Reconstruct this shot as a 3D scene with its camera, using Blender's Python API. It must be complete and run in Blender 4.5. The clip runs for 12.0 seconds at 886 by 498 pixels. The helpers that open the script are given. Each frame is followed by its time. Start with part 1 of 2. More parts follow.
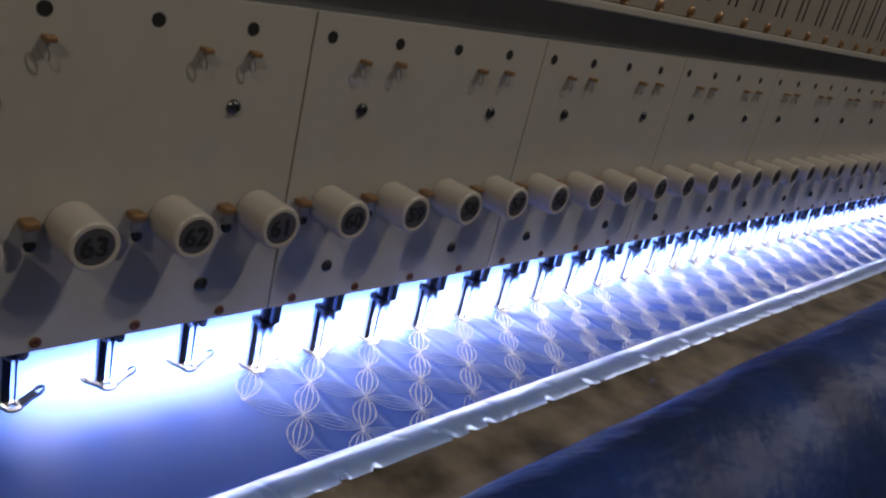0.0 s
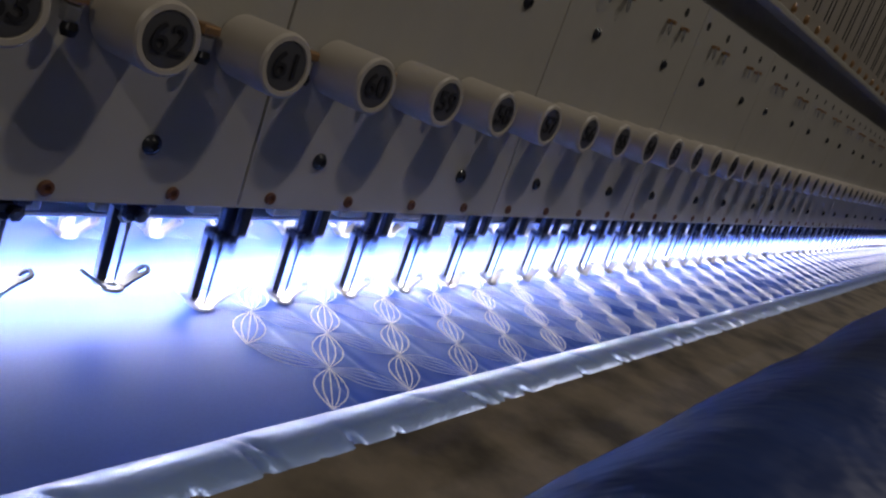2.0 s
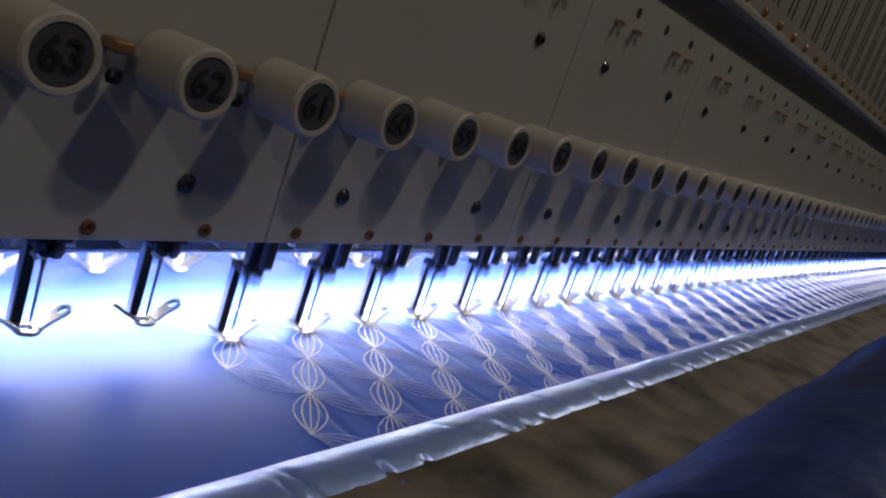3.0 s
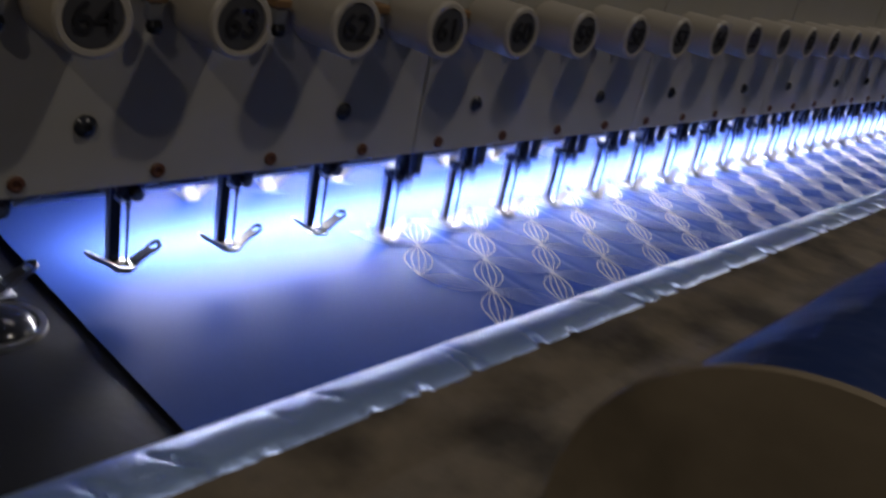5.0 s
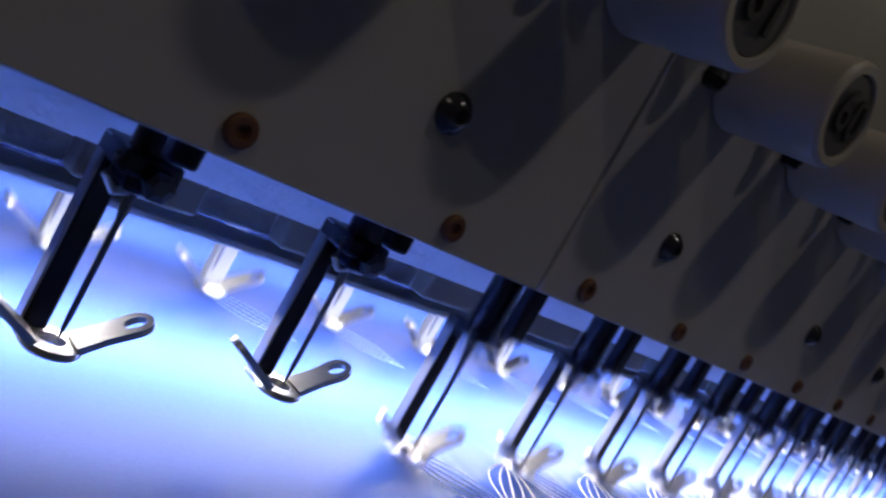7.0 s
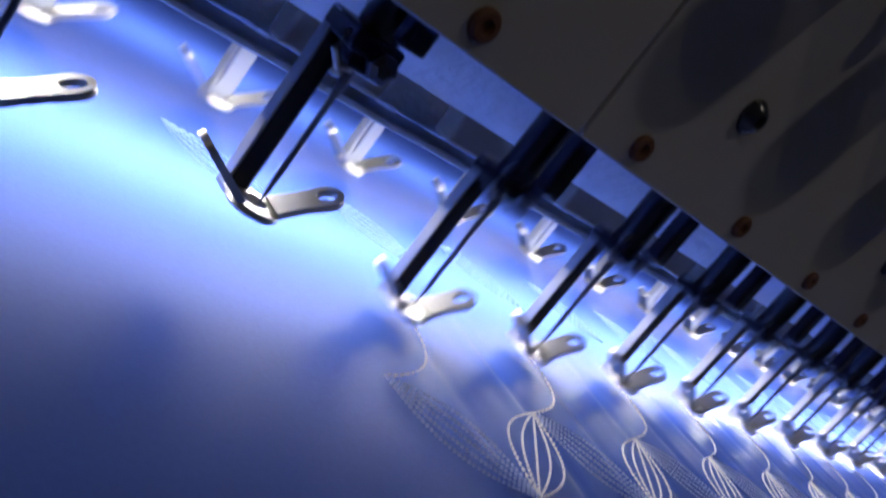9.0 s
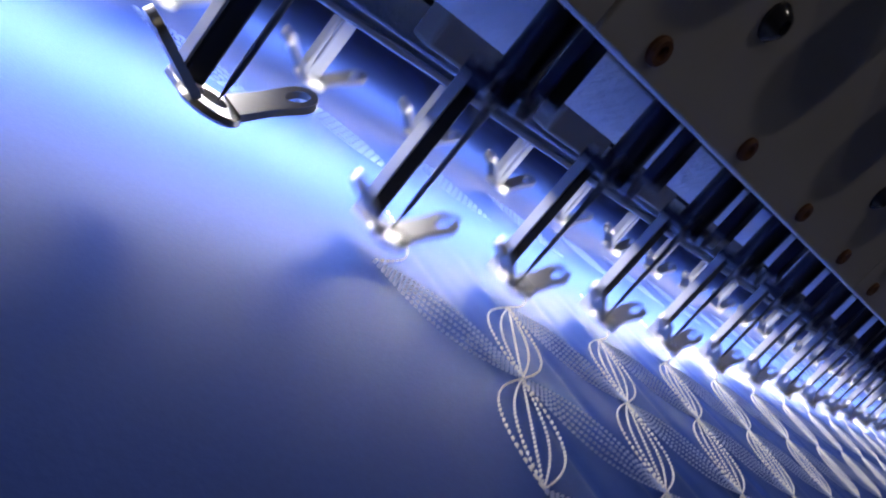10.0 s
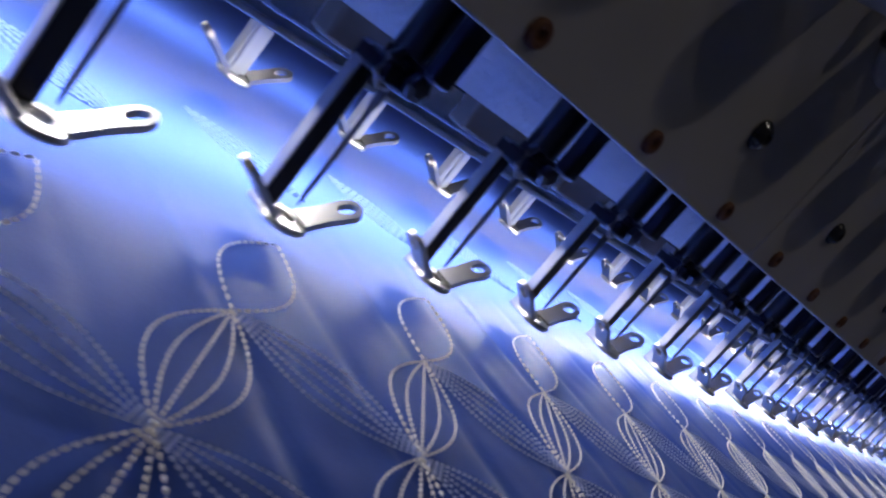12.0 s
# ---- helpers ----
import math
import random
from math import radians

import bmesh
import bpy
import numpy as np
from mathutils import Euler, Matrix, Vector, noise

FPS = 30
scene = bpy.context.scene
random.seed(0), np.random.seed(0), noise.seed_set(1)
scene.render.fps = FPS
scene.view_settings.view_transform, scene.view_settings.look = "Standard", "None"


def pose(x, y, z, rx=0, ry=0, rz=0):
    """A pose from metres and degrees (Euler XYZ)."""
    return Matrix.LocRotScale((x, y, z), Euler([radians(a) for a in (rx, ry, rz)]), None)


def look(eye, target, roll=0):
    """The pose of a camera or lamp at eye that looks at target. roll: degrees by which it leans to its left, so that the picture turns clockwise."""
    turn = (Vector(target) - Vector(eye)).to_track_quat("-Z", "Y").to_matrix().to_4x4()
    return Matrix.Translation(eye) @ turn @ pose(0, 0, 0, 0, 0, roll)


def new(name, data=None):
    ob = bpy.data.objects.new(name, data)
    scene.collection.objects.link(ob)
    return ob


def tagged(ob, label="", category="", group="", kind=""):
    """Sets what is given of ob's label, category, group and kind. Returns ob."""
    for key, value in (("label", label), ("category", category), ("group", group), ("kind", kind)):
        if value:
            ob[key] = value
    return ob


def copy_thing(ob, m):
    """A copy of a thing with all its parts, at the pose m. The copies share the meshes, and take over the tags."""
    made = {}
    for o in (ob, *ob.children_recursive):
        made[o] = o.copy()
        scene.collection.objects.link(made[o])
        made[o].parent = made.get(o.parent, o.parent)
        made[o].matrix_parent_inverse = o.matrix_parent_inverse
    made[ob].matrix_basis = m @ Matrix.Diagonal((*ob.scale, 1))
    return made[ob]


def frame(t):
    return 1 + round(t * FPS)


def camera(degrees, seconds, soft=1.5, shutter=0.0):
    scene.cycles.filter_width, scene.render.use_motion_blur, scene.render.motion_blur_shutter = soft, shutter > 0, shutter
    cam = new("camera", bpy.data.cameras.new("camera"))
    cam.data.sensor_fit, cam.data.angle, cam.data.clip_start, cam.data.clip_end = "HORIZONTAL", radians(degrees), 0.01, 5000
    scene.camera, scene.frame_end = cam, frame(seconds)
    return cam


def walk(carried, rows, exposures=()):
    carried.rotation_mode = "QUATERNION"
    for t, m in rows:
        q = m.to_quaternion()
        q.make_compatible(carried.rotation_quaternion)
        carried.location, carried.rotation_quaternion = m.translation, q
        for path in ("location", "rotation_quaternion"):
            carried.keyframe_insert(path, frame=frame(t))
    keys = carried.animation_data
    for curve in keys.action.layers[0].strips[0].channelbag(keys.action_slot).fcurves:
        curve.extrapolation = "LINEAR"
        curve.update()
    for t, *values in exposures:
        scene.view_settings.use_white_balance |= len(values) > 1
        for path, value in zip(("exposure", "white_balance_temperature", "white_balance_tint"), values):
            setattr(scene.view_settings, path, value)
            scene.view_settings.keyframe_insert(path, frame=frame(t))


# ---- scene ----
cam = camera(56.7, 12.0, soft=2.3, shutter=0.45)

P = 0.0508      # spacing of the sewing heads in metres; lengths below are in such spacings
BASE = 0.86     # height of the lower edge of the face panels over the floor
CLOTH = -1.16   # cloth level, from the panels' lower edge
NEAR = 64       # number on the first head of the row
HEADS = 64


def at(x, y, z, rx=0, ry=0, rz=0):
    return pose(x * P, y * P, z * P + BASE, rx, ry, rz)


PATH = [
    (0, -3.0640, -7.1486, 4.6270, -49.48, -20.73, 14.05),
    (0.5, -3.0694, -6.3911, 3.8564, -51.75, -20.25, 15.70),
    (1, -2.6968, -5.1404, 2.7091, -55.63, -18.29, 18.63),
    (1.5, -2.2837, -4.9023, 2.2402, -57.85, -16.37, 19.82),
    (2, -2.1958, -5.0446, 1.9832, -57.22, -14.52, 19.82),
    (2.5, -2.2310, -4.9419, 1.9951, -57.15, -12.80, 19.67),
    (2.7, -2.3025, -4.9029, 1.9536, -56.98, -12.43, 19.38),
    (4.3, -3.2133, -5.8183, 2.6428, -54.21, -19.66, 17.22),
    (4.5, -3.2054, -5.6846, 2.3317, -54.03, -21.41, 17.06),
    (5, -3.1718, -5.3679, 2.3920, -49.73, -23.23, 11.82),
    (5.5, -2.8659, -3.9399, 2.0708, -46.93, -17.78, 9.10),
    (6, -2.3338, -3.2372, 1.6362, -47.67, -14.82, 9.10),
    (6.5, -0.6565, -2.0507, 0.8413, -53.67, -10.99, 21.00),
    (6.7, -0.5549, -2.2017, 0.4823, -50.88, -7.46, 25.32),
    (8.3, -0.0669, -2.0520, 0.2007, -40.48, -5.51, 34.30),
    (8.5, 0.0242, -2.0175, 0.2412, -41.49, -8.64, 35.72),
    (9, 0.1020, -1.9688, 0.0912, -46.99, -13.61, 37.90),
    (9.5, 0.2349, -1.8680, -0.0495, -51.19, -14.18, 38.88),
    (10, 0.3183, -1.6777, -0.1881, -52.87, -13.89, 39.85),
    (10.5, 0.3443, -1.6094, -0.2605, -53.16, -13.44, 40.45),
    (11, 0.4399, -1.5189, -0.2034, -53.27, -12.66, 40.31),
    (11.5, 0.9999, -1.5767, -0.0887, -54.35, -12.49, 40.73),
    (12, 1.6254, -1.9139, -0.0674, -52.27, -12.09, 39.52),
]
EXPOSURES = [(0.0, 0.0), (1.0, -0.25), (2.5, -0.6), (4.5, -0.85), (5.5, -1.0), (6.0, -1.1), (6.5, -1.3), (8.5, -1.7), (9.5, -1.85), (12.0, -1.95)]


walk(cam, [(t, pose(x * P, y * P, z * P + BASE) @ (Matrix.Rotation(radians(yaw), 4, "Z") @ Matrix.Rotation(radians(90 + pitch), 4, "X") @ Matrix.Rotation(radians(roll), 4, "Z")))
           for t, x, y, z, yaw, pitch, roll in PATH], EXPOSURES)

# ---- light: dim hall with two ceiling tubes, and the lamp strip under the sewing heads ----
world = bpy.data.worlds.new("hall_air")
scene.world = world
world.use_nodes = True
world.node_tree.nodes["Background"].inputs[0].default_value = (0.62, 0.56, 0.48, 1)
world.node_tree.nodes["Background"].inputs[1].default_value = 0.025


def lamp(name, m, size_x, size_y, watts, colour, spread=180):
    data = bpy.data.lights.new(name, "AREA")
    data.shape, data.size, data.size_y, data.energy, data.color = "RECTANGLE", size_x, size_y, watts, colour
    data.spread = radians(spread)
    ob = new(name, data)
    ob.matrix_world = m
    return ob


WARM, WARMER, COLD = (1.0, 0.91, 0.82), (1.0, 0.89, 0.76), (0.98, 0.95, 1.0)
lamp("hall_lamp_front", look((0.98, -1.42, 3.25), (0.2, 0, 0.9)), 0.16, 0.06, 19, WARM)
lamp("hall_lamp_rear", look((-2.0, -1.5, 2.9), (0.1, 0, 0.9)), 0.16, 0.06, 12.5, WARMER)
lamp("hall_lamp_far", look((4.6, -0.95, 3.3), (2.8, 0, 0.9)), 0.3, 0.08, 19.5, WARM)
lamp("led_strip_light", at(32.75, 1.10, -0.62, -2, 0, 0), 65.5 * P, 0.005, 24.5, COLD, 180)
lamp("led_strip_rear", at(33.2, 2.95, -0.62, 0, 0, 0), 64.5 * P, 0.005, 8.5, COLD, 180)

# ---- materials ----


def material(name, colour, rough=0.5, metal=0.0, grain=60.0, vary=0.15, bump=0.1, bump_scale=300.0, stain=None, stain_scale=6.0, coat=0.0, sheen=0.0, amount=0.55, start=0.5, shine=0.5, depth=0.001):
    """A surface with two scales of uneven colour, uneven gloss and fine relief."""
    m = bpy.data.materials.new(name)
    m.use_nodes = True
    n, l = m.node_tree.nodes, m.node_tree.links
    b = n["Principled BSDF"]
    b.inputs["Metallic"].default_value = metal
    b.inputs["Coat Weight"].default_value = coat
    b.inputs["Sheen Weight"].default_value = sheen
    b.inputs["Specular IOR Level"].default_value = shine
    co = n.new("ShaderNodeTexCoord")
    fine, broad, relief = (n.new("ShaderNodeTexNoise") for _ in range(3))
    for tex, s, d in ((fine, grain, 5), (broad, stain_scale, 4), (relief, bump_scale, 3)):
        tex.inputs["Scale"].default_value = s
        tex.inputs["Detail"].default_value = d
        l.new(co.outputs["Object"], tex.inputs["Vector"])
    first, second = n.new("ShaderNodeMix"), n.new("ShaderNodeMix")
    first.data_type = second.data_type = "RGBA"
    first.inputs["A"].default_value = (*[c * (1 - vary) for c in colour], 1)
    first.inputs["B"].default_value = (*[min(1, c * (1 + vary)) for c in colour], 1)
    l.new(fine.outputs["Fac"], first.inputs["Factor"])
    ramp = n.new("ShaderNodeMapRange")
    ramp.inputs["From Min"].default_value, ramp.inputs["From Max"].default_value = start, start + 0.25
    ramp.inputs["To Max"].default_value = amount
    l.new(broad.outputs["Fac"], ramp.inputs["Value"])
    l.new(ramp.outputs["Result"], second.inputs["Factor"])
    l.new(first.outputs["Result"], second.inputs["A"])
    second.inputs["B"].default_value = (*(stain or [c * 0.8 for c in colour]), 1)
    l.new(second.outputs["Result"], b.inputs["Base Color"])
    gloss = n.new("ShaderNodeMapRange")
    gloss.inputs["To Min"].default_value, gloss.inputs["To Max"].default_value = max(0.02, rough - 0.1), min(1, rough + 0.1)
    l.new(broad.outputs["Fac"], gloss.inputs["Value"])
    l.new(gloss.outputs["Result"], b.inputs["Roughness"])
    bp = n.new("ShaderNodeBump")
    bp.inputs["Strength"].default_value, bp.inputs["Distance"].default_value = bump, depth
    l.new(relief.outputs["Fac"], bp.inputs["Height"])
    l.new(bp.outputs["Normal"], b.inputs["Normal"])
    return m


PAINT = material("warm_grey_paint", (0.365, 0.35, 0.305), 0.34, vary=0.06, bump=0.06, bump_scale=500, stain=(0.30, 0.285, 0.245), stain_scale=9)
COVER = material("dark_cover_paint", (0.26, 0.235, 0.20), 0.5, vary=0.1, stain=(0.18, 0.16, 0.13), stain_scale=12)
PLASTIC = material("ivory_plastic", (0.42, 0.385, 0.33), 0.38, vary=0.05, bump=0.03)
DISC = material("grey_label_disc", (0.06, 0.06, 0.068), 0.45, vary=0.08)
INK = material("black_ink", (0.008, 0.008, 0.012), 0.6, vary=0.05)
BLACK = material("blackened_steel", (0.02, 0.021, 0.026), 0.32, 0.75, vary=0.2)
GLOSS = material("glossy_black_cover", (0.02, 0.022, 0.03), 0.16, 0.0, vary=0.2, bump=0.02)
DARK_STEEL = material("dark_steel", (0.10, 0.105, 0.12), 0.3, 0.9, vary=0.2)
STEEL = material("bright_steel", (0.36, 0.345, 0.315), 0.36, 1.0, grain=120, vary=0.12, bump=0.06, bump_scale=700)
DULL = material("dull_steel", (0.34, 0.35, 0.37), 0.42, 0.9, vary=0.15)
BRASS = material("tarnished_brass", (0.31, 0.185, 0.09), 0.4, 0.7, vary=0.25)
RUST = material("rusty_bolt", (0.13, 0.055, 0.03), 0.65, 0.3, grain=300, vary=0.4)
HOLE = material("dark_hole", (0.006, 0.006, 0.007), 0.8)
CAST = material("cast_light_paint", (0.82, 0.84, 0.86), 0.45, vary=0.12, bump=1.0, bump_scale=300)
POST = material("grey_post_paint", (0.40, 0.42, 0.45), 0.4, 0.2, vary=0.12)
FAINT = material("blue_sewn_thread", (0.12, 0.20, 0.52), 0.75, vary=0.1)
THREAD = material("white_thread", (0.84, 0.82, 0.82), 0.7, vary=0.1)
PALE = material("pale_blue_thread", (0.50, 0.58, 0.86), 0.75, vary=0.1)
YELLOW = material("yellow_sticker", (0.75, 0.45, 0.02), 0.5)
BROWN = material("brown_beam_paint", (0.20, 0.165, 0.12), 0.6, vary=0.35, grain=60, stain=(0.03, 0.025, 0.02), stain_scale=24, bump=0.3, bump_scale=120, amount=0.9, start=0.42)
CARD = material("brown_roll_end", (0.34, 0.28, 0.20), 0.75, vary=0.3, grain=45, stain=(0.16, 0.13, 0.09), stain_scale=24, amount=0.8, start=0.42)
FILM = material("crinkled_blue_film", (0.34, 0.50, 1.0), 0.33, 0.45, vary=0.12, grain=40, bump=0.5, bump_scale=170, stain=(0.22, 0.36, 0.92), stain_scale=30, shine=1.0, coat=0.8)
film_shader = FILM.node_tree.nodes["Principled BSDF"]
film_shader.inputs["Coat Roughness"].default_value = 0.28
film_shader.inputs["Subsurface Weight"].default_value = 0.85
film_shader.inputs["Subsurface Radius"].default_value = (0.6, 0.8, 1.0)
film_shader.inputs["Subsurface Scale"].default_value = 0.012
BED = material("bed_plate", (0.018, 0.021, 0.032), 0.46, 0.3, vary=0.1)
FLOOR = material("concrete_floor", (0.22, 0.21, 0.19), 0.7, grain=20, stain_scale=2)
WALL = material("hall_wall", (0.42, 0.40, 0.36), 0.8, grain=8, stain_scale=1)


def cloth_material(name, colour, dark):
    m = material(name, colour, 0.42, vary=0.14, grain=900, bump=0.05, bump_scale=1500, stain=dark, stain_scale=7, amount=0.8, start=0.45, shine=0.035)
    return m


CLOTH_BLUE = cloth_material("blue_cotton", (0.046, 0.094, 0.37), (0.035, 0.075, 0.30))
ROLL_BLUE = material("blue_cloth_under_film", (0.008, 0.040, 0.20), 0.5, vary=0.35, grain=30, bump=0.7, bump_scale=34, depth=0.006, stain=(0.005, 0.018, 0.08), stain_scale=10, shine=0.35, amount=0.85, start=0.42)

# ---- mesh helpers, in head spacings ----


def part(name, bm, mat, parent=None, label="", m=None, smooth=False):
    """Links a bmesh, in head spacings, as one mesh object; m: its pose in metres."""
    for v in bm.verts:
        v.co *= P
    bmesh.ops.recalc_face_normals(bm, faces=bm.faces)
    me = bpy.data.meshes.new(name)
    bm.to_mesh(me)
    bm.free()
    me.materials.append(mat)
    if smooth:
        for f in me.polygons:
            f.use_smooth = True
        me.set_sharp_from_angle(angle=radians(35))
    ob = new(name, me)
    if parent is not None:
        ob.parent = parent
    if m is not None:
        ob.matrix_basis = m
    if label:
        tagged(ob, label)
    return ob


def rel(x, y, z, rx=0, ry=0, rz=0):
    return pose(x * P, y * P, z * P, rx, ry, rz)


def empty(name, m, label, category, group="", kind=""):
    ob = new(name)
    ob.empty_display_size = 0.01
    ob.matrix_basis = m
    return tagged(ob, label, category, group, kind)


def box(x0, x1, y0, y1, z0, z1, bevel=0.0, bm=None):
    bm = bm or bmesh.new()
    made = bmesh.ops.create_cube(bm, size=1, matrix=Matrix.Translation(((x0 + x1) / 2, (y0 + y1) / 2, (z0 + z1) / 2)) @ Matrix.Diagonal((x1 - x0, y1 - y0, z1 - z0, 1)))
    if bevel:
        edges = list({e for v in made["verts"] for e in v.link_edges})
        bmesh.ops.bevel(bm, geom=edges, offset=bevel, segments=2, affect="EDGES", profile=0.5)
    return bm


TURN = {"x": Matrix.Rotation(radians(90), 4, "Y"), "y": Matrix.Rotation(radians(90), 4, "X"), "z": Matrix.Identity(4)}


def lathe(profile, axis="z", centre=(0, 0, 0), n=24, bm=None):
    """Turns a profile of (radius, height) round an axis; y: heights run towards -y."""
    bm = bm or bmesh.new()
    rings = []
    for r, h in profile:
        if r < 1e-6:
            rings.append([bm.verts.new(Vector(centre) + TURN[axis] @ Vector((0, 0, h)))])
        else:
            rings.append([bm.verts.new(Vector(centre) + TURN[axis] @ Vector((r * math.cos(2 * math.pi * k / n), r * math.sin(2 * math.pi * k / n), h))) for k in range(n)])
    for a, b in zip(rings, rings[1:]):
        for k in range(n):
            quad = [a[k % len(a)], a[(k + 1) % len(a)], b[(k + 1) % len(b)], b[k % len(b)]]
            quad = list(dict.fromkeys(quad))
            if len(quad) > 2:
                bm.faces.new(quad)
    return bm


def tube(points, r, n=6, bm=None):
    """A round wire along points."""
    bm = bm or bmesh.new()
    pts = [Vector(p) for p in points]
    rings = []
    for k, p in enumerate(pts):
        d = (pts[min(k + 1, len(pts) - 1)] - pts[max(k - 1, 0)]).normalized()
        side = d.cross(Vector((0.31, 0.17, 0.93))).normalized()
        up = side.cross(d)
        rings.append([bm.verts.new(p + r * (side * math.cos(2 * math.pi * j / n) + up * math.sin(2 * math.pi * j / n))) for j in range(n)])
    for a, b in zip(rings, rings[1:]):
        for j in range(n):
            bm.faces.new((a[j], a[(j + 1) % n], b[(j + 1) % n], b[j]))
    bm.faces.new(rings[0][::-1])
    bm.faces.new(rings[-1])
    return bm


# ---- the hall ----
def hall():
    x0, x1, y0, y1, z0, z1 = -3.0, 7.0, -3.2, 3.0, 0.0, 3.6

    def slab(name, a, mat, label, cat):
        bm = box(*[v / P for v in a])
        tagged(part(name, bm, mat), label, cat, kind="structure")
    slab("floor", (x0, x1, y0, y1, -0.2, z0), FLOOR, "grey concrete floor of the factory hall", "floor")
    slab("ceiling", (x0, x1, y0, y1, z1, z1 + 0.2), WALL, "dim grey ceiling of the factory hall", "ceiling")
    slab("wall_west", (x0 - 0.2, x0, y0, y1, z0, z1), WALL, "plain grey wall of the factory hall", "wall")
    slab("wall_east", (x1, x1 + 0.2, y0, y1, z0, z1), WALL, "plain grey wall of the factory hall", "wall")
    slab("wall_south", (x0, x1, y0 - 0.2, y0, z0, z1), WALL, "plain grey wall of the factory hall", "wall")
    slab("wall_north", (x0, x1, y1, y1 + 0.2, z0, z1), WALL, "plain grey wall of the factory hall", "wall")


hall()

# ---- face panels ----
PANEL_X = -1.585


def face_panel():
    root = empty("face_panel", at(PANEL_X, 0, 0), "warm grey painted steel face panel with screws and brass pegs", "machine panel", "face panels along the machine")
    bm = box(0.012, 3.988, 0, 0.06, 0, 3.55, 0.008)
    part("plate", bm, PAINT, root)
    part("flange", box(0.012, 3.988, 0.063, 0.15, 0.0, 0.05, 0.01), CAST, root, "narrow lower flange")

    def dome(r, h):
        return lathe([(r * 1.15, 0), (r * 1.15, h * 0.25), (r, h * 0.45), (r * 0.75, h * 0.85), (r * 0.42, h), (r * 0.40, h * 0.65), (0, h * 0.65)], "y", n=16)
    screw = part("screw", dome(0.07, 0.055), GLOSS, root, "black socket head screw", rel(0.855, 0, 2.49), True)
    for x, z in ((3.145, 2.49), (0.785, 0.475), (3.045, 0.475)):
        o = screw.copy()
        scene.collection.objects.link(o)
        o.matrix_basis = rel(x, 0, z)
    first = None
    for k in range(4):
        if first is None:
            first = part("bolt", lathe([(0.058, 0), (0.058, 0.014), (0.048, 0.026), (0.028, 0.026), (0.024, 0.008), (0, 0.008)], "y", n=14), RUST, root, "rusty brown flat bolt", rel(0.33, 0, 0.1), True)
        else:
            o = first.copy()
            scene.collection.objects.link(o)
            o.matrix_basis = rel(0.33 + k, 0, 0.1)
    for k in range(4):
        part("hole", lathe([(0.07, 0.0), (0.066, 0.006), (0.058, 0.003), (0, 0.003)], "y", n=14), HOLE, root, "", rel(0.25 + k, 0, 3.29))
    for x in (0.74, 1.28, 2.74, 3.28):
        peg = part("peg", box(-0.05, 0.05, -0.12, 0, -0.03, 0.025, 0.012), BRASS, root, "tarnished brass thread peg", rel(x, 0, 3.06))
        loop = [(-0.05 + 0.04 * math.sin(a) + 0.03 * math.cos(a), -0.09, -0.10 - 0.085 * math.cos(a)) for a in [2 * math.pi * k / 12 for k in range(13)]]
        part("wire_loop", tube(loop, 0.008, 5), DULL, peg)
    return root


panel = face_panel()
for k in range(1, 17):
    copy_thing(panel, at(PANEL_X + 4 * k, 0, 0))


# ---- numbered tension barrels and thread clips ----
def digits(text, size):
    curve = bpy.data.curves.new("number", "FONT")
    curve.body, curve.size, curve.align_x, curve.align_y, curve.extrude, curve.offset = text, size * P, "CENTER", "CENTER", 0.0003, 0.0001
    ob = bpy.data.objects.new("number", curve)
    scene.collection.objects.link(ob)
    bpy.context.view_layer.update()
    me = bpy.data.meshes.new_from_object(ob)
    bpy.data.objects.remove(ob)
    me.materials.append(INK)
    return me


def barrels():
    root = empty("numbered_barrel", at(-1, 0, 1.325), "ivory plastic barrel with a dark numbered end cap", "thread barrel", "numbered barrels along the panels")
    part("barrel", lathe([(0.22, 0.0), (0.242, 0.03), (0.246, 0.5), (0.242, 0.535), (0.225, 0.554), (0.19, 0.554), (0.185, 0.54)], "y", n=36), PLASTIC, root, "", None, True)
    part("end_cap", lathe([(0.187, 0.53), (0.18, 0.545), (0.0, 0.547)], "y", n=32), DISC, root, "dark grey round end cap", None, True)
    things = [root] + [copy_thing(root, at(63 - (NEAR - k), 0, 1.325)) for k in range(1, HEADS)]
    for k, thing in enumerate(things):
        me = digits(str(NEAR - k), 0.27)
        ob = new("number", me)
        ob.parent = thing
        ob.matrix_basis = rel(0, -0.556, 0, 90, 0, 0)
        tagged(ob, "black printed number")


def clips():
    root = empty("thread_clip", at(-1.4, 0, 1.385), "brown and black thread guide clip on the panel", "thread guide", "thread clips beside the barrels")
    part("clip_body", box(-0.075, 0.075, -0.17, 0, -0.03, 0.05, 0.02), BRASS, root, "brass coloured clip body")
    part("tongue", box(-0.06, 0.05, -0.15, -0.06, -0.15, -0.03, 0.02), DULL, root, "grey steel tongue")
    part("button", lathe([(0, -0.05), (0.045, -0.045), (0.06, 0), (0.045, 0.045), (0, 0.05)], "z", (0, -0.12, -0.19), 12), BLACK, root, "black button", None, True)
    for k in range(1, HEADS):
        copy_thing(root, at(-1.4 + k, 0, 1.385))


barrels()
clips()


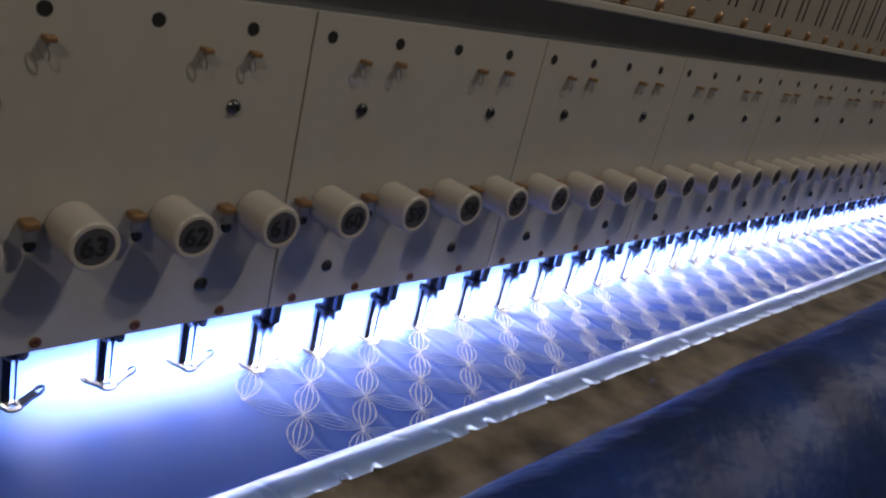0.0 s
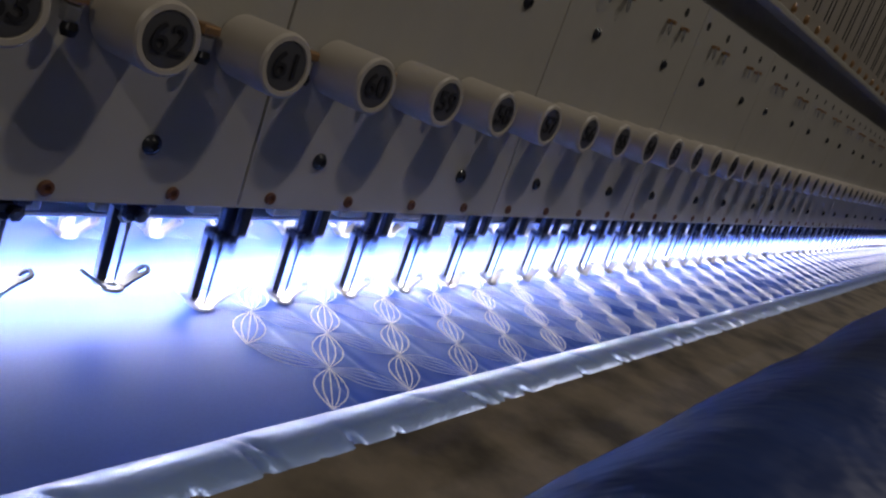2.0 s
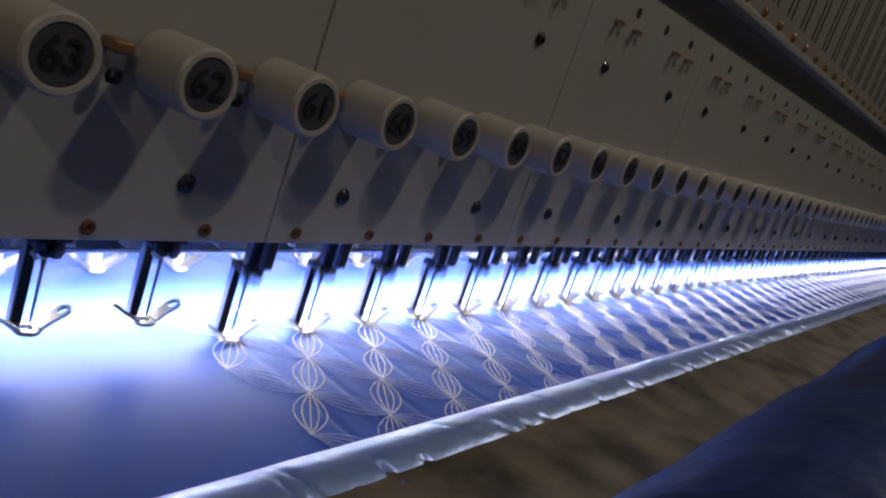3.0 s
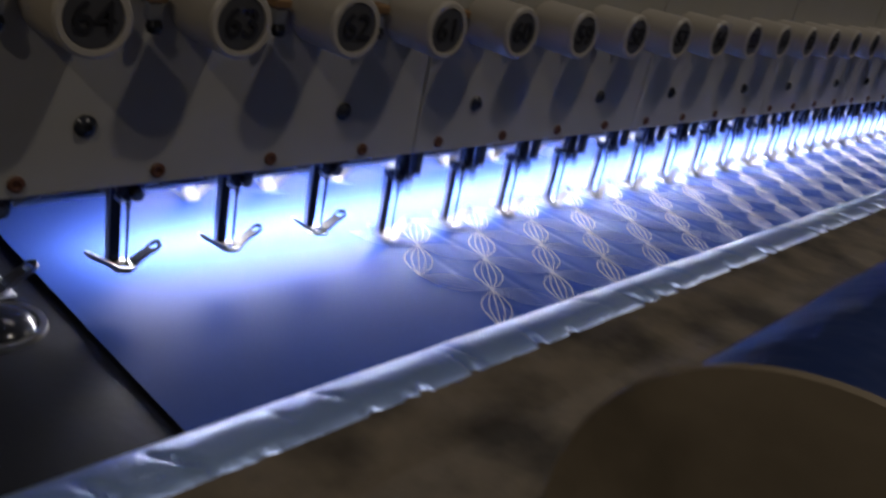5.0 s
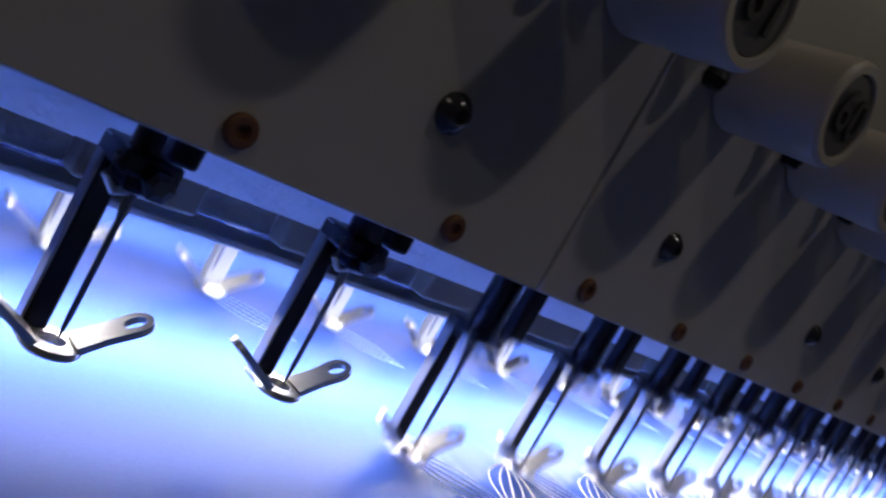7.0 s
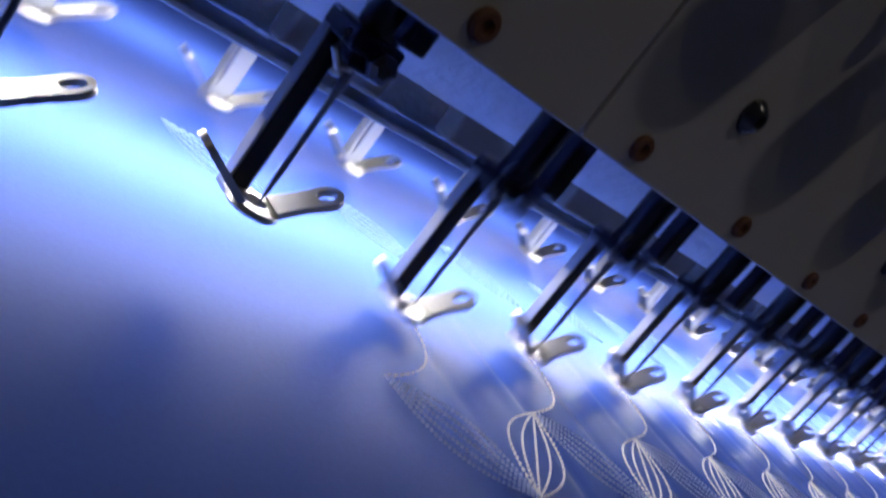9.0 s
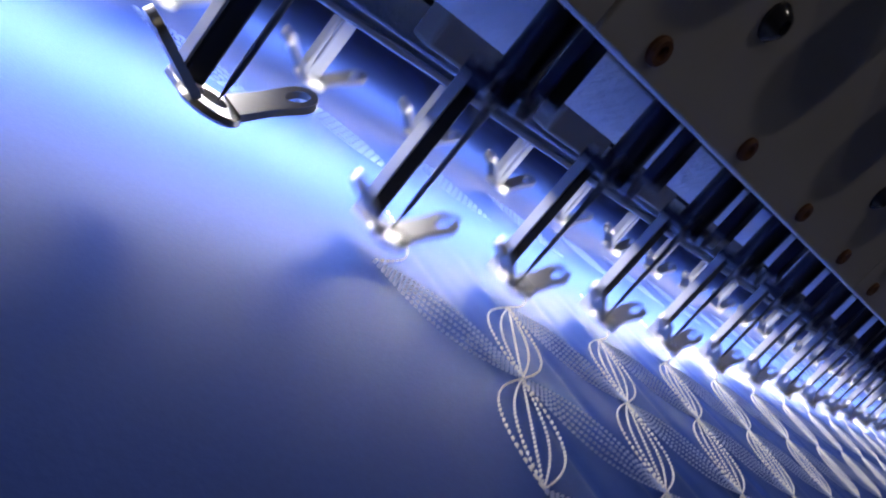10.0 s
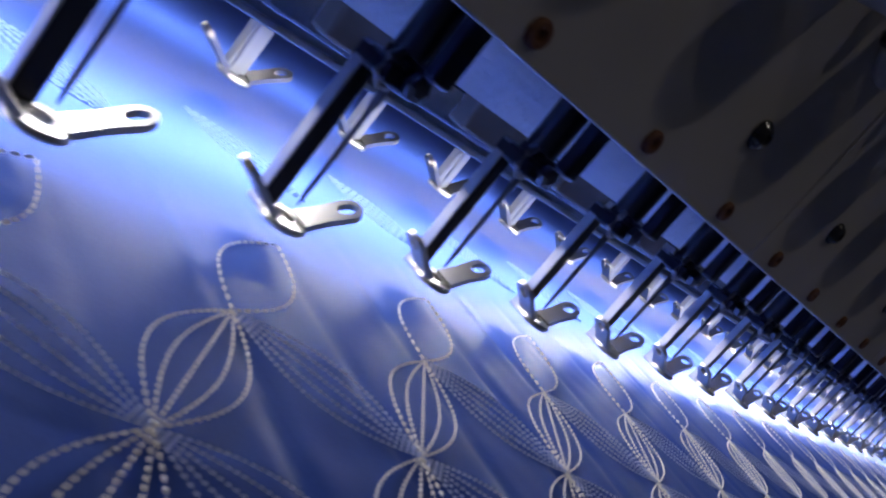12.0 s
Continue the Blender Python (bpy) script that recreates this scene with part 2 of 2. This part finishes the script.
# ---- upper beam over the panels ----
def upper_beam():
    root = empty("upper_beam", at(-1.6, 0, 3.55), "grey painted machine beam with slotted front cover", "machine beam")
    part("recess", box(0, 67, 0.08, 0.4, -0.1, 1.2), DULL, root, "dark grey recessed strip")
    bm = box(0, 67, -0.24, 2.2, 0.54, 0.66, 0.02)
    part("lip", bm, PAINT, root, "pale lip along the beam")
    part("cover", box(0, 67, -0.16, 2.2, 0.66, 4.3, 0.03), COVER, root)
    stud = None
    for k in range(66):
        if stud is None:
            stud = part("stud", lathe([(0.10, 0), (0.10, 0.03), (0.075, 0.05), (0.05, 0.03), (0.045, 0.07), (0, 0.07)], "y", n=10), BRASS, root, "copper coloured stud", rel(0.3, -0.16, 0.76), True)
        else:
            o = stud.copy()
            scene.collection.objects.link(o)
            o.matrix_basis = rel(0.3 + k, -0.16, 0.76)
    slot = None
    for k in range(64):
        for dx in (0.0, 0.28):
            if slot is None:
                slot = part("slot", box(-0.02, 0.02, -0.175, -0.1, 1.0, 3.4), HOLE, root, "black slot in the cover", rel(0.5, 0, 0))
            else:
                o = slot.copy()
                scene.collection.objects.link(o)
                o.matrix_basis = rel(0.5 + k + dx, 0, 0)


upper_beam()


# ---- underside of the head row: light cast beam, slotted rail, lamp holder ----
def rails():
    root = empty("needle_rail", at(-1.5, 0, 0), "blue-lit painted steel rails under the sewing heads", "machine rail")
    part("rear_plate", box(0, 66, 1.16, 1.21, 0.0, 0.6, 0.01), DULL, root, "dull grey rear plate")
    part("cast_soffit", box(0, 66, 0.80, 1.155, 0.06, 0.3, 0.02), CAST, root, "rough cast soffit")
    part("groove", box(0, 66, 1.292, 1.30, -0.30, -0.27), HOLE, root, "dark groove along the rail")
    part("lamp_holder", box(0.6, 66, 1.04, 1.295, -0.54, -0.50, 0.01), DULL, root, "slim lamp holder")
    part("slotted_rail", box(0, 66, 1.30, 1.45, -0.50, -0.20, 0.02), CAST, root)
    part("rail_cap", box(0, 66, 1.30, 1.5, -0.196, -0.002, 0.01), CAST, root)
    block = None
    for k in range(66):
        bm = box(0, 0.55, 0.86, 1.0, -0.42, -0.2, 0.02)
        if block is None:
            block = part("slide_block", bm, BROWN, root, "brown slide block", rel(0.2, 0, 0))
        else:
            bm.free()
            o = block.copy()
            scene.collection.objects.link(o)
            o.matrix_basis = rel(0.2 + k, 0, 0)
    bm = box(0, 66, -0.03, 0.03, -0.19, 0.19, 0.012)
    bmesh.ops.rotate(bm, verts=bm.verts, matrix=Matrix.Rotation(radians(42), 3, "X"))
    bmesh.ops.translate(bm, verts=bm.verts, vec=(0, 0.66, -0.095))
    part("cast_plate", bm, CAST, root, "rough cast sloping plate behind the needle bars")
    part("roof", box(0, 66, 0.06, 6, 0.6, 0.7), DULL, root)


rails()


# ---- sewing heads ----
FOOT_UP = 0.269      # lift of a raised presser foot over the cloth
PARKED = 0.30        # height of the needle of a head at rest


def wing(side):
    """One bent-up lug of a presser foot with an eye at its tip; side -1 or 1."""
    bm = bmesh.new()
    n, L, w, hole = 16, 0.285, 0.066, 0.034
    tilt = radians(33)
    rim, eye = [], []
    cx = L - w
    outline = [(0.0, -w * 0.95), (cx * 0.5, -w * 0.85)] + [(cx + w * math.cos(a), w * math.sin(a)) for a in [radians(-90 + 180 * k / 10) for k in range(11)]] + [(cx * 0.5, w * 0.85), (0.0, w * 0.95)]
    eyes = [(cx + hole * 1.25 * math.cos(2 * math.pi * k / n), hole * math.sin(2 * math.pi * k / n)) for k in range(n)]

    def lift(u, v, h):
        return Vector((side * (0.085 + u * math.cos(tilt) - h * math.sin(tilt)), v, 0.02 + u * math.sin(tilt) + h * math.cos(tilt)))
    for h in (0.0, 0.028):
        o = [bm.verts.new(lift(u, v, h)) for u, v in outline]
        i = [bm.verts.new(lift(u, v, h)) for u, v in eyes]
        eo = [bm.edges.new((o[k], o[(k + 1) % len(o)])) for k in range(len(o))]
        ei = [bm.edges.new((i[k], i[(k + 1) % n])) for k in range(n)]
        bmesh.ops.triangle_fill(bm, use_beauty=True, edges=eo + ei)
        rim.append(o), eye.append(i)
    for a, b in (rim, eye):
        for k in range(len(a)):
            bm.faces.new((a[k], a[(k + 1) % len(a)], b[(k + 1) % len(b)], b[k]))
    return bm


def sewing_head():
    root = empty("sewing_head", at(-1.26, 0.42, CLOTH - 0.02), "black and bright steel sewing head with needle and presser foot", "sewing head", "sewing heads along the machine")
    foot = part("presser_foot", lathe([(0.045, 0.0), (0.10, 0.0), (0.112, 0.012), (0.105, 0.032), (0.05, 0.036), (0.045, 0.0)], "z", (-0.02, 0, 0), 20), STEEL, root, "bright steel presser foot with two eyed lugs", rel(0, 0, FOOT_UP), True)
    for side in (-1, 1):
        part("lug", wing(side), STEEL, foot, "", rel(-0.02, 0, 0), True)
    part("foot_post", box(-0.11, -0.02, 0.07, 0.125, 0.012, 0.77, 0.012), BLACK, foot, "blackened steel foot post")
    part("heel", box(-0.125, -0.025, 0.03, 0.135, 0.0, 0.03, 0.008), STEEL, foot, "steel heel under the post")
    part("post_edge", box(-0.124, -0.112, 0.067, 0.128, 0.012, 0.77, 0.004), DULL, foot, "bright worn edge of the post")
    part("bracket", box(-0.125, 0.09, -0.10, 0.14, 0.69, 0.775, 0.016), BLACK, foot, "blackened foot bracket")
    part("guide_rod", box(-0.055, 0.055, -0.23, -0.145, 0.80, 2.0, 0.018), BLACK, foot, "black guide rod")
    bar = part("needle_bar", lathe([(0.0, 0.72), (0.078, 0.72), (0.084, 0.74), (0.084, 2.9), (0, 2.9)], "z", n=20), BLACK, root, "black round needle bar", rel(0, 0, PARKED), True)
    part("needle_clamp", box(-0.075, 0.085, -0.09, 0.07, 0.60, 0.74, 0.02), BLACK, bar, "black needle clamp")
    part("clamp_nut", lathe([(0.05, 0), (0.058, 0.01), (0.058, 0.05), (0.03, 0.06), (0, 0.06)], "y", (0.01, -0.09, 0.665), 6), DARK_STEEL, bar, "dark steel clamp nut")
    part("thread_guide", tube([(-0.07, -0.03, 0.74), (-0.125, -0.05, 0.70), (-0.135, -0.05, 0.63), (-0.09, -0.05, 0.585), (-0.04, -0.05, 0.60)], 0.016, 8), STEEL, bar, "bright steel thread guide", None, True)
    part("needle", lathe([(0.0, 0.0), (0.006, 0.03), (0.012, 0.1), (0.013, 0.48), (0.02, 0.52), (0.02, 0.61), (0, 0.61)], "z", n=8), DARK_STEEL, bar, "thin steel needle", None, True)
    return root


heads = [sewing_head()]
for k in range(1, HEADS):
    heads.append(copy_thing(heads[0], at(-1.26 + k, 0.42, CLOTH - 0.02)))


def rear_heads():
    out = []
    root = empty("rear_sewing_head", at(1.25, 2.05, CLOTH), "bright steel presser foot and post of the rear head row", "sewing head", "rear row of sewing heads")
    foot = part("presser_foot", lathe([(0.045, 0.0), (0.10, 0.0), (0.112, 0.012), (0.105, 0.032), (0.05, 0.036), (0.045, 0.0)], "z", (0, 0, 0), 16), STEEL, root, "", rel(0, 0, FOOT_UP), True)
    for side in (-1, 1):
        part("lug", wing(side), STEEL, foot, "", None, True)
    part("foot_post", box(-0.06, 0.08, 0.02, 0.09, 0.012, 0.9, 0.012), POST, foot, "grey painted foot post")
    part("needle", lathe([(0.0, 0.0), (0.012, 0.1), (0.014, 0.9), (0, 0.9)], "z", n=6), DULL, root, "", rel(-0.06, -0.03, 0.15), True)
    out.append(root)
    for k in range(1, 62):
        out.append(copy_thing(root, at(1.25 + k, 2.05, CLOTH)))
    return out


rear = rear_heads()


# ---- bed, cloth, roller, cloth roll ----
def bed():
    table = empty("bed_table", at(0, 0, 0), "dark polished steel bed table under the cloth", "machine table")
    part("table_plate", box(-8, 66, -1.45, 6, CLOTH - 0.14, CLOTH - 0.05, 0.01), BED, table)
    part("front_flange", box(-8, 66, -1.50, -1.45, CLOTH - 0.8, CLOTH - 0.06, 0.01), BED, table)
    part("bed_strip", box(-8, -0.98, 0.78, 1.32, CLOTH - 0.046, CLOTH - 0.02, 0.01), CAST, table, "pale painted strip on the bed")
    for x in (-7.5, 28.0, 63.0):
        part("leg", box(x, x + 1.4, 2.0, 3.4, -BASE / P, CLOTH - 0.14, 0.04), PAINT, table, "grey painted leg")
    plate = empty("hook_cover", at(-1.27, 0.40, CLOTH - 0.05), "glossy dark domed hook cover set in the bed table", "hook cover", "hook covers in the bed")
    part("dome", lathe([(0, 0.13), (0.08, 0.126), (0.16, 0.11), (0.23, 0.08), (0.28, 0.035), (0.295, 0.0), (0.295, -0.02)], "z", n=32), GLOSS, plate, "glossy dark domed cover", None, True)
    part("rim", lathe([(0.29, 0.0), (0.30, 0.034), (0.35, 0.034), (0.36, 0.0)], "z", n=32), STEEL, plate, "bright steel rim", None, True)
    for k in range(1, 4):
        copy_thing(plate, at(-1.27 - k, 0.40, CLOTH - 0.05))
        copy_thing(plate, at(-0.77 - k, 1.6, CLOTH - 0.05))


bed()
TUBE_Y, TUBE_Z, TUBE_R = -1.956, CLOTH - 0.114, 0.42
BEAM_TOP = CLOTH + 0.245
CLOTH_END = -0.92


def cloth_profile():
    pts = [(7.0 - 0.25 * k, CLOTH) for k in range(22)] + [(1.5 - 0.05 * k, CLOTH) for k in range(65)]
    return pts + [(TUBE_Y + 0.02, CLOTH - 0.05), (TUBE_Y, CLOTH - 0.6)]


def cloth_sheet():
    bm = bmesh.new()
    prof = cloth_profile()
    xs = [0.0, 0.02] + [0.06 + 0.03 * k for k in range(440)] + [13.3 + 0.4 * k for k in range(130)]
    rows = []
    for x in xs:
        row = []
        for y, z in prof:
            X = x + CLOTH_END
            pull = min(1.0, max(0.0, (X - 2.35) / 0.3)) * min(1.0, max(0.0, (0.75 - y) / 0.5))
            near = (X - 2.72 - 0.06 * y + 0.05 * noise.noise((X * 0.8, y * 1.1, 2.0)) + 0.25) % 0.5 - 0.25
            strength = pull * max(0.15, 0.75 + 0.9 * noise.noise((X * 0.9, y * 0.7, 5.0)))
            fold = strength * (0.006 * math.exp(-((near + 0.10) / 0.06) ** 2) - 0.019 * math.exp(-(near / 0.045) ** 2))
            fold += pull * 0.004 * noise.noise((X * 7.0, y * 7.0, 1.0))
            soft = 0.016 * noise.noise((X * 0.5, y * 0.5, 0.3))
            row.append(bm.verts.new((X, y, z + fold + soft)))
        rows.append(row)
    for a, b in zip(rows, rows[1:]):
        for k in range(len(prof) - 1):
            bm.faces.new((a[k], a[k + 1], b[k + 1], b[k]))
    ob = part("cloth_sheet", bm, CLOTH_BLUE, None, "", at(0, 0, 0), True)
    return tagged(ob, "blue cotton cloth stretched over the bed with white embroidery", "cloth")


cloth = cloth_sheet()


def roller():
    bm = bmesh.new()
    n, rings = 56, []
    rng = random.Random(5)
    nicks, x = [], -4.8
    while x < 64:
        nicks.append((x, radians(rng.uniform(75, 150)), rng.uniform(0.02, 0.06), rng.uniform(0.3, 1.6)))
        x += rng.uniform(0.10, 0.6)
    xs = [-5.0 + 0.035 * i for i in range(600)] + [16.0 + 0.15 * i for i in range(333)]
    first = 0
    for x in xs:
        while first < len(nicks) and nicks[first][0] < x - 0.5:
            first += 1
        ring = []
        for k in range(n):
            a = 2 * math.pi * k / n
            low = max(0.0, -math.sin(a))
            r = TUBE_R + (0.005 + 0.02 * low) * noise.noise((x * 1.9 + a * 0.5, math.cos(a) * 1.4, math.sin(a) * 1.4)) + 0.02 * low * noise.noise((x * 5.0, a, 3.0))
            for nx, na, depth, lean in nicks[first:first + 9]:
                across = (x - nx - lean * (a - na) * 0.3) / 0.034
                along = (a - na) / 0.30
                if abs(across) < 3 and abs(along) < 2:
                    r -= depth * math.exp(-across * across - along * along)
            ring.append(bm.verts.new((x, r * math.cos(a), r * math.sin(a))))
        rings.append(ring)
    for a, b in zip(rings, rings[1:]):
        for k in range(n):
            bm.faces.new((a[k], a[(k + 1) % n], b[(k + 1) % n], b[k]))
    bm.faces.new(rings[0][::-1])
    bm.faces.new(rings[-1])
    root = empty("front_roller", at(0, TUBE_Y, TUBE_Z), "shiny crinkled pale blue roller pressing on the cloth", "roller")
    part("wrapped_tube", bm, FILM, root, "crinkled pale blue film wrap", None, True)
    part("journal", lathe([(0, -1.2), (0.09, -1.2), (0.09, 0), (0, 0)], "x", (-5.0, 0, 0), 16), DULL, root, "grey steel journal", None, True)
    beam = empty("front_beam", at(0, 0, 0), "worn brown painted front beam below the roller", "machine beam")
    part("beam_body", box(-6, 66, -3.82, -2.11, -3.2, BEAM_TOP, 0.03), BROWN, beam)
    part("edge_strip", box(-6, 66, -3.88, -3.80, -3.0, BEAM_TOP + 0.02, 0.02), BROWN, beam)
    for x in (-5.0, 30.0, 62.0):
        part("leg", box(x, x + 1.4, -3.5, -2.2, -BASE / P, -3.2, 0.04), PAINT, beam, "grey painted leg")


roller()


def cloth_roll():
    R = 1.1
    root = empty("cloth_roll", at(-0.35, -5.04, 0.04), "thick roll of dark blue cloth with a brown end disc", "cloth roll")
    bm = lathe([(R * 0.3, 0.02)] + [(R, 0.02 + 0.15 * k) for k in range(80)] + [(R, 12 + 1.0 * k) for k in range(1, 55)] + [(R * 0.3, 66)], "x", n=64)
    for v in bm.verts:
        flat = Vector((0, v.co.y, v.co.z))
        if flat.length > R * 0.9 and v.co.x > 0.1:
            a = math.atan2(v.co.z, v.co.y)
            swell = noise.noise((v.co.x * 0.45 + a * 0.6, a * 1.3, 1.0)) * 0.05 + noise.noise((v.co.x * 1.4 - a * 1.2, a * 2.0, 4.0)) * 0.018
            v.co += flat.normalized() * (swell - 0.02)
    part("wound_cloth", bm, ROLL_BLUE, root, "", None, True)
    part("end_disc", lathe([(0, -0.06), (R + 0.02, -0.06), (R + 0.03, -0.03), (R + 0.02, 0.0), (0, 0.0)], "x", n=64), CARD, root, "brown end disc", None, True)


cloth_roll()


def roll_stand(x):
    root = empty("roll_stand", at(x, -5.04, 0), "dark steel stand that carries the cloth roll", "stand", "stands under the cloth roll")
    part("column", box(-0.3, 0.3, -0.4, 0.4, -BASE / P, -1.35, 0.03), DULL, root)
    part("saddle", box(-0.4, 0.4, -0.7, 0.7, -1.35, -1.0, 0.05), DULL, root, "steel saddle under the roll")


roll_stand(6.0)
roll_stand(58.0)


def end_post():
    root = empty("end_post", at(-3.4, 0.3, 0), "grey machine end post with a yellow warning sticker", "machine post")
    part("post", box(-6, 1.55, 0, 2, -1.0, 8, 0.03), PAINT, root)
    part("sticker", box(0.0, 1.2, -0.012, 0, 0.3, 3.0), YELLOW, root, "yellow warning sticker")


end_post()

# ---- embroidery ----
ROW = 0.56


def petal(bm, a, b, arcs, part_of, r=0.0054, dash=(0.12, 0.88), n=18):
    """Stitched arcs between two nodes of the pattern, dash by dash; part_of: the stretch of them to sew."""
    a, b = Vector(a), Vector(b)
    d, side = b - a, Vector((-(b - a).y, (b - a).x))
    for s in arcs:
        for k in range(n):
            if not part_of[0] <= (k + 0.5) / n < part_of[1]:
                continue
            q = [a + d * f + side * s * math.sin(math.pi * f) for f in ((k + dash[0]) / n, (k + dash[1]) / n)]
            u = (q[1] - q[0]).normalized()
            w = Vector((-u.y, u.x)) * r
            h0, h1 = 0.002, 0.012
            m0, m1 = q[0].lerp(q[1], 0.25), q[0].lerp(q[1], 0.75)
            v = [bm.verts.new((p.x, p.y, h)) for p, h in ((q[0], h0), (m0 + w, h0), (m1 + w, h0), (q[1], h0), (m1 - w, h0), (m0 - w, h0), (m0, h1), (m1, h1))]
            for f in ((0, 1, 6), (1, 2, 7, 6), (2, 3, 7), (3, 4, 7), (4, 5, 6, 7), (5, 0, 6)):
                bm.faces.new([v[i] for i in f])


FULL = (-0.2, -0.1, 0.0, 0.1, 0.2)
NODE_X, NODE_Y = 2.24, -0.06


def embroidery():
    strips = []
    for j in (-5, -4, -3, -2, -1, 0, 1, 2, 4):
        for half in (0, 1):
            y = NODE_Y + ROW * j
            shift = 0.0 if j % 2 == 0 else 0.5
            bold, fine, late = bmesh.new(), bmesh.new(), bmesh.new()
            low = -ROW * (0.25 + 0.5 * half)
            span = (0.5 * half, 0.5 * half + 0.5)
            for k in range(0, 61):
                x = NODE_X + shift + k
                node, up_right, up_left = (x, low), (x + 0.5, low + ROW), (x - 0.5, low + ROW)
                if j < 2:
                    petal(bold, node, up_right, FULL, span, 0.0044, (0.1, 0.9), 26 if k < 16 else 18)
                    if not (j % 2 == 0 and k == 0):
                        petal(fine, node, up_left, FULL, span, 0.0042, (0.14, 0.86), 34 if k < 20 else 18)
                elif j == 4:
                    petal(fine, node, up_left, FULL, span, 0.0011, (0.0, 1.0), 18)
                else:
                    petal(bold, node, up_right, (-0.2,), span, 0.0046)
                    petal(late, node, up_right, (0.2,), span, 0.0046)
            yy = y - low
            for bm, mat, label, sewn in ((bold, THREAD, "white running stitches in a petal pattern", 7.0 if j == 2 else -1.0), (late, THREAD, "white running stitches in a petal pattern", 10.0), (fine, FAINT if j == 4 else PALE, "pale blue dotted stitches in a petal pattern", -1.0)):
                if len(bm.verts) == 0:
                    bm.free()
                    continue
                ob = part("stitching", bm, mat, cloth, label, rel(0, yy, CLOTH + 0.004))
                tagged(ob, kind="stuff")
                strips.append((ob, yy, sewn))
    return strips


strips = embroidery()

# ---- what moves ----
RATE, FIRST_LOW = 10.993, 0.2385
OFFSETS = [(0.0, -0.06, -0.09), (0.5, 0.025, -0.305), (1.0, 0.23, -0.45), (1.5, 0.44, -0.495), (2.0, 0.425, -0.265), (2.5, 0.27, -0.08),
           (2.8, 0.08, 0.0), (3.2, 0.04, -0.18), (3.7, 0.2, -0.42), (4.3, 0.4, -0.62), (4.5, 0.4, -0.59), (5.0, 0.18, -0.34),
           (5.5, 0.06, -0.1), (6.0, 0.01, -0.12), (6.5, 0.25, -0.35), (7.0, 0.5, -0.53), (7.5, 0.47, -0.7), (8.0, 0.33, -0.92),
           (8.5, 0.19, -1.08), (9.0, 0.09, -1.12), (9.5, 0.24, -1.04), (10.0, 0.39, -0.76), (10.5, 0.24, -0.72), (11.0, 0.07, -0.9),
           (11.5, -0.02, -1.1), (12.0, 0.03, -1.22)]


def foot_height(ph):
    """Height of a presser foot over the cloth; ph: turns of the main shaft from the needle's lowest point, -0.5 to 0.5."""
    a = abs(ph + 0.01)
    s = min(1.0, max(0.0, (a - 0.22) / 0.20))
    return FOOT_UP * s * s * (3 - 2 * s)


def bar_height(ph):
    return 0.40 * (1 - math.cos(2 * math.pi * ph)) - 0.375


def motions():
    beats = []
    for k in range(361):
        t = k / 30
        ph = (t * RATE - FIRST_LOW + 0.5) % 1.0 - 0.5
        beats.append((t, ph))
    foot_rows = [(t, rel(0, 0, foot_height(ph))) for t, ph in beats]
    bar_rows = [(t, rel(0, 0, bar_height(ph))) for t, ph in beats]
    for thing in heads[4:]:
        for o in thing.children:
            if o.name.startswith("presser_foot"):
                walk(o, foot_rows)
            elif o.name.startswith("needle_bar"):
                walk(o, bar_rows)
    for thing in rear:
        for o in thing.children:
            if o.name.startswith("presser_foot"):
                walk(o, foot_rows)
    walk(cloth, [(t, at(x, 0, 0)) for t, x, y in OFFSETS])
    for ob, y0, sewn in strips:
        rows = []
        for t, x, y in OFFSETS:
            over = TUBE_Y + 0.06 - (y0 + y)
            if over < 0:
                rows.append((t, rel(0, y0 + y, CLOTH + (0.004 if t > sewn else -0.045))))   # thread comes up from below as it is sewn
            else:
                turn = min(80.0, math.degrees(over / 0.12))
                rows.append((t, rel(0, TUBE_Y + 0.06, CLOTH - 0.12 - max(0.0, over - 0.18), turn, 0, 0) @ rel(0, 0, 0.12)))
        walk(ob, rows)


motions()
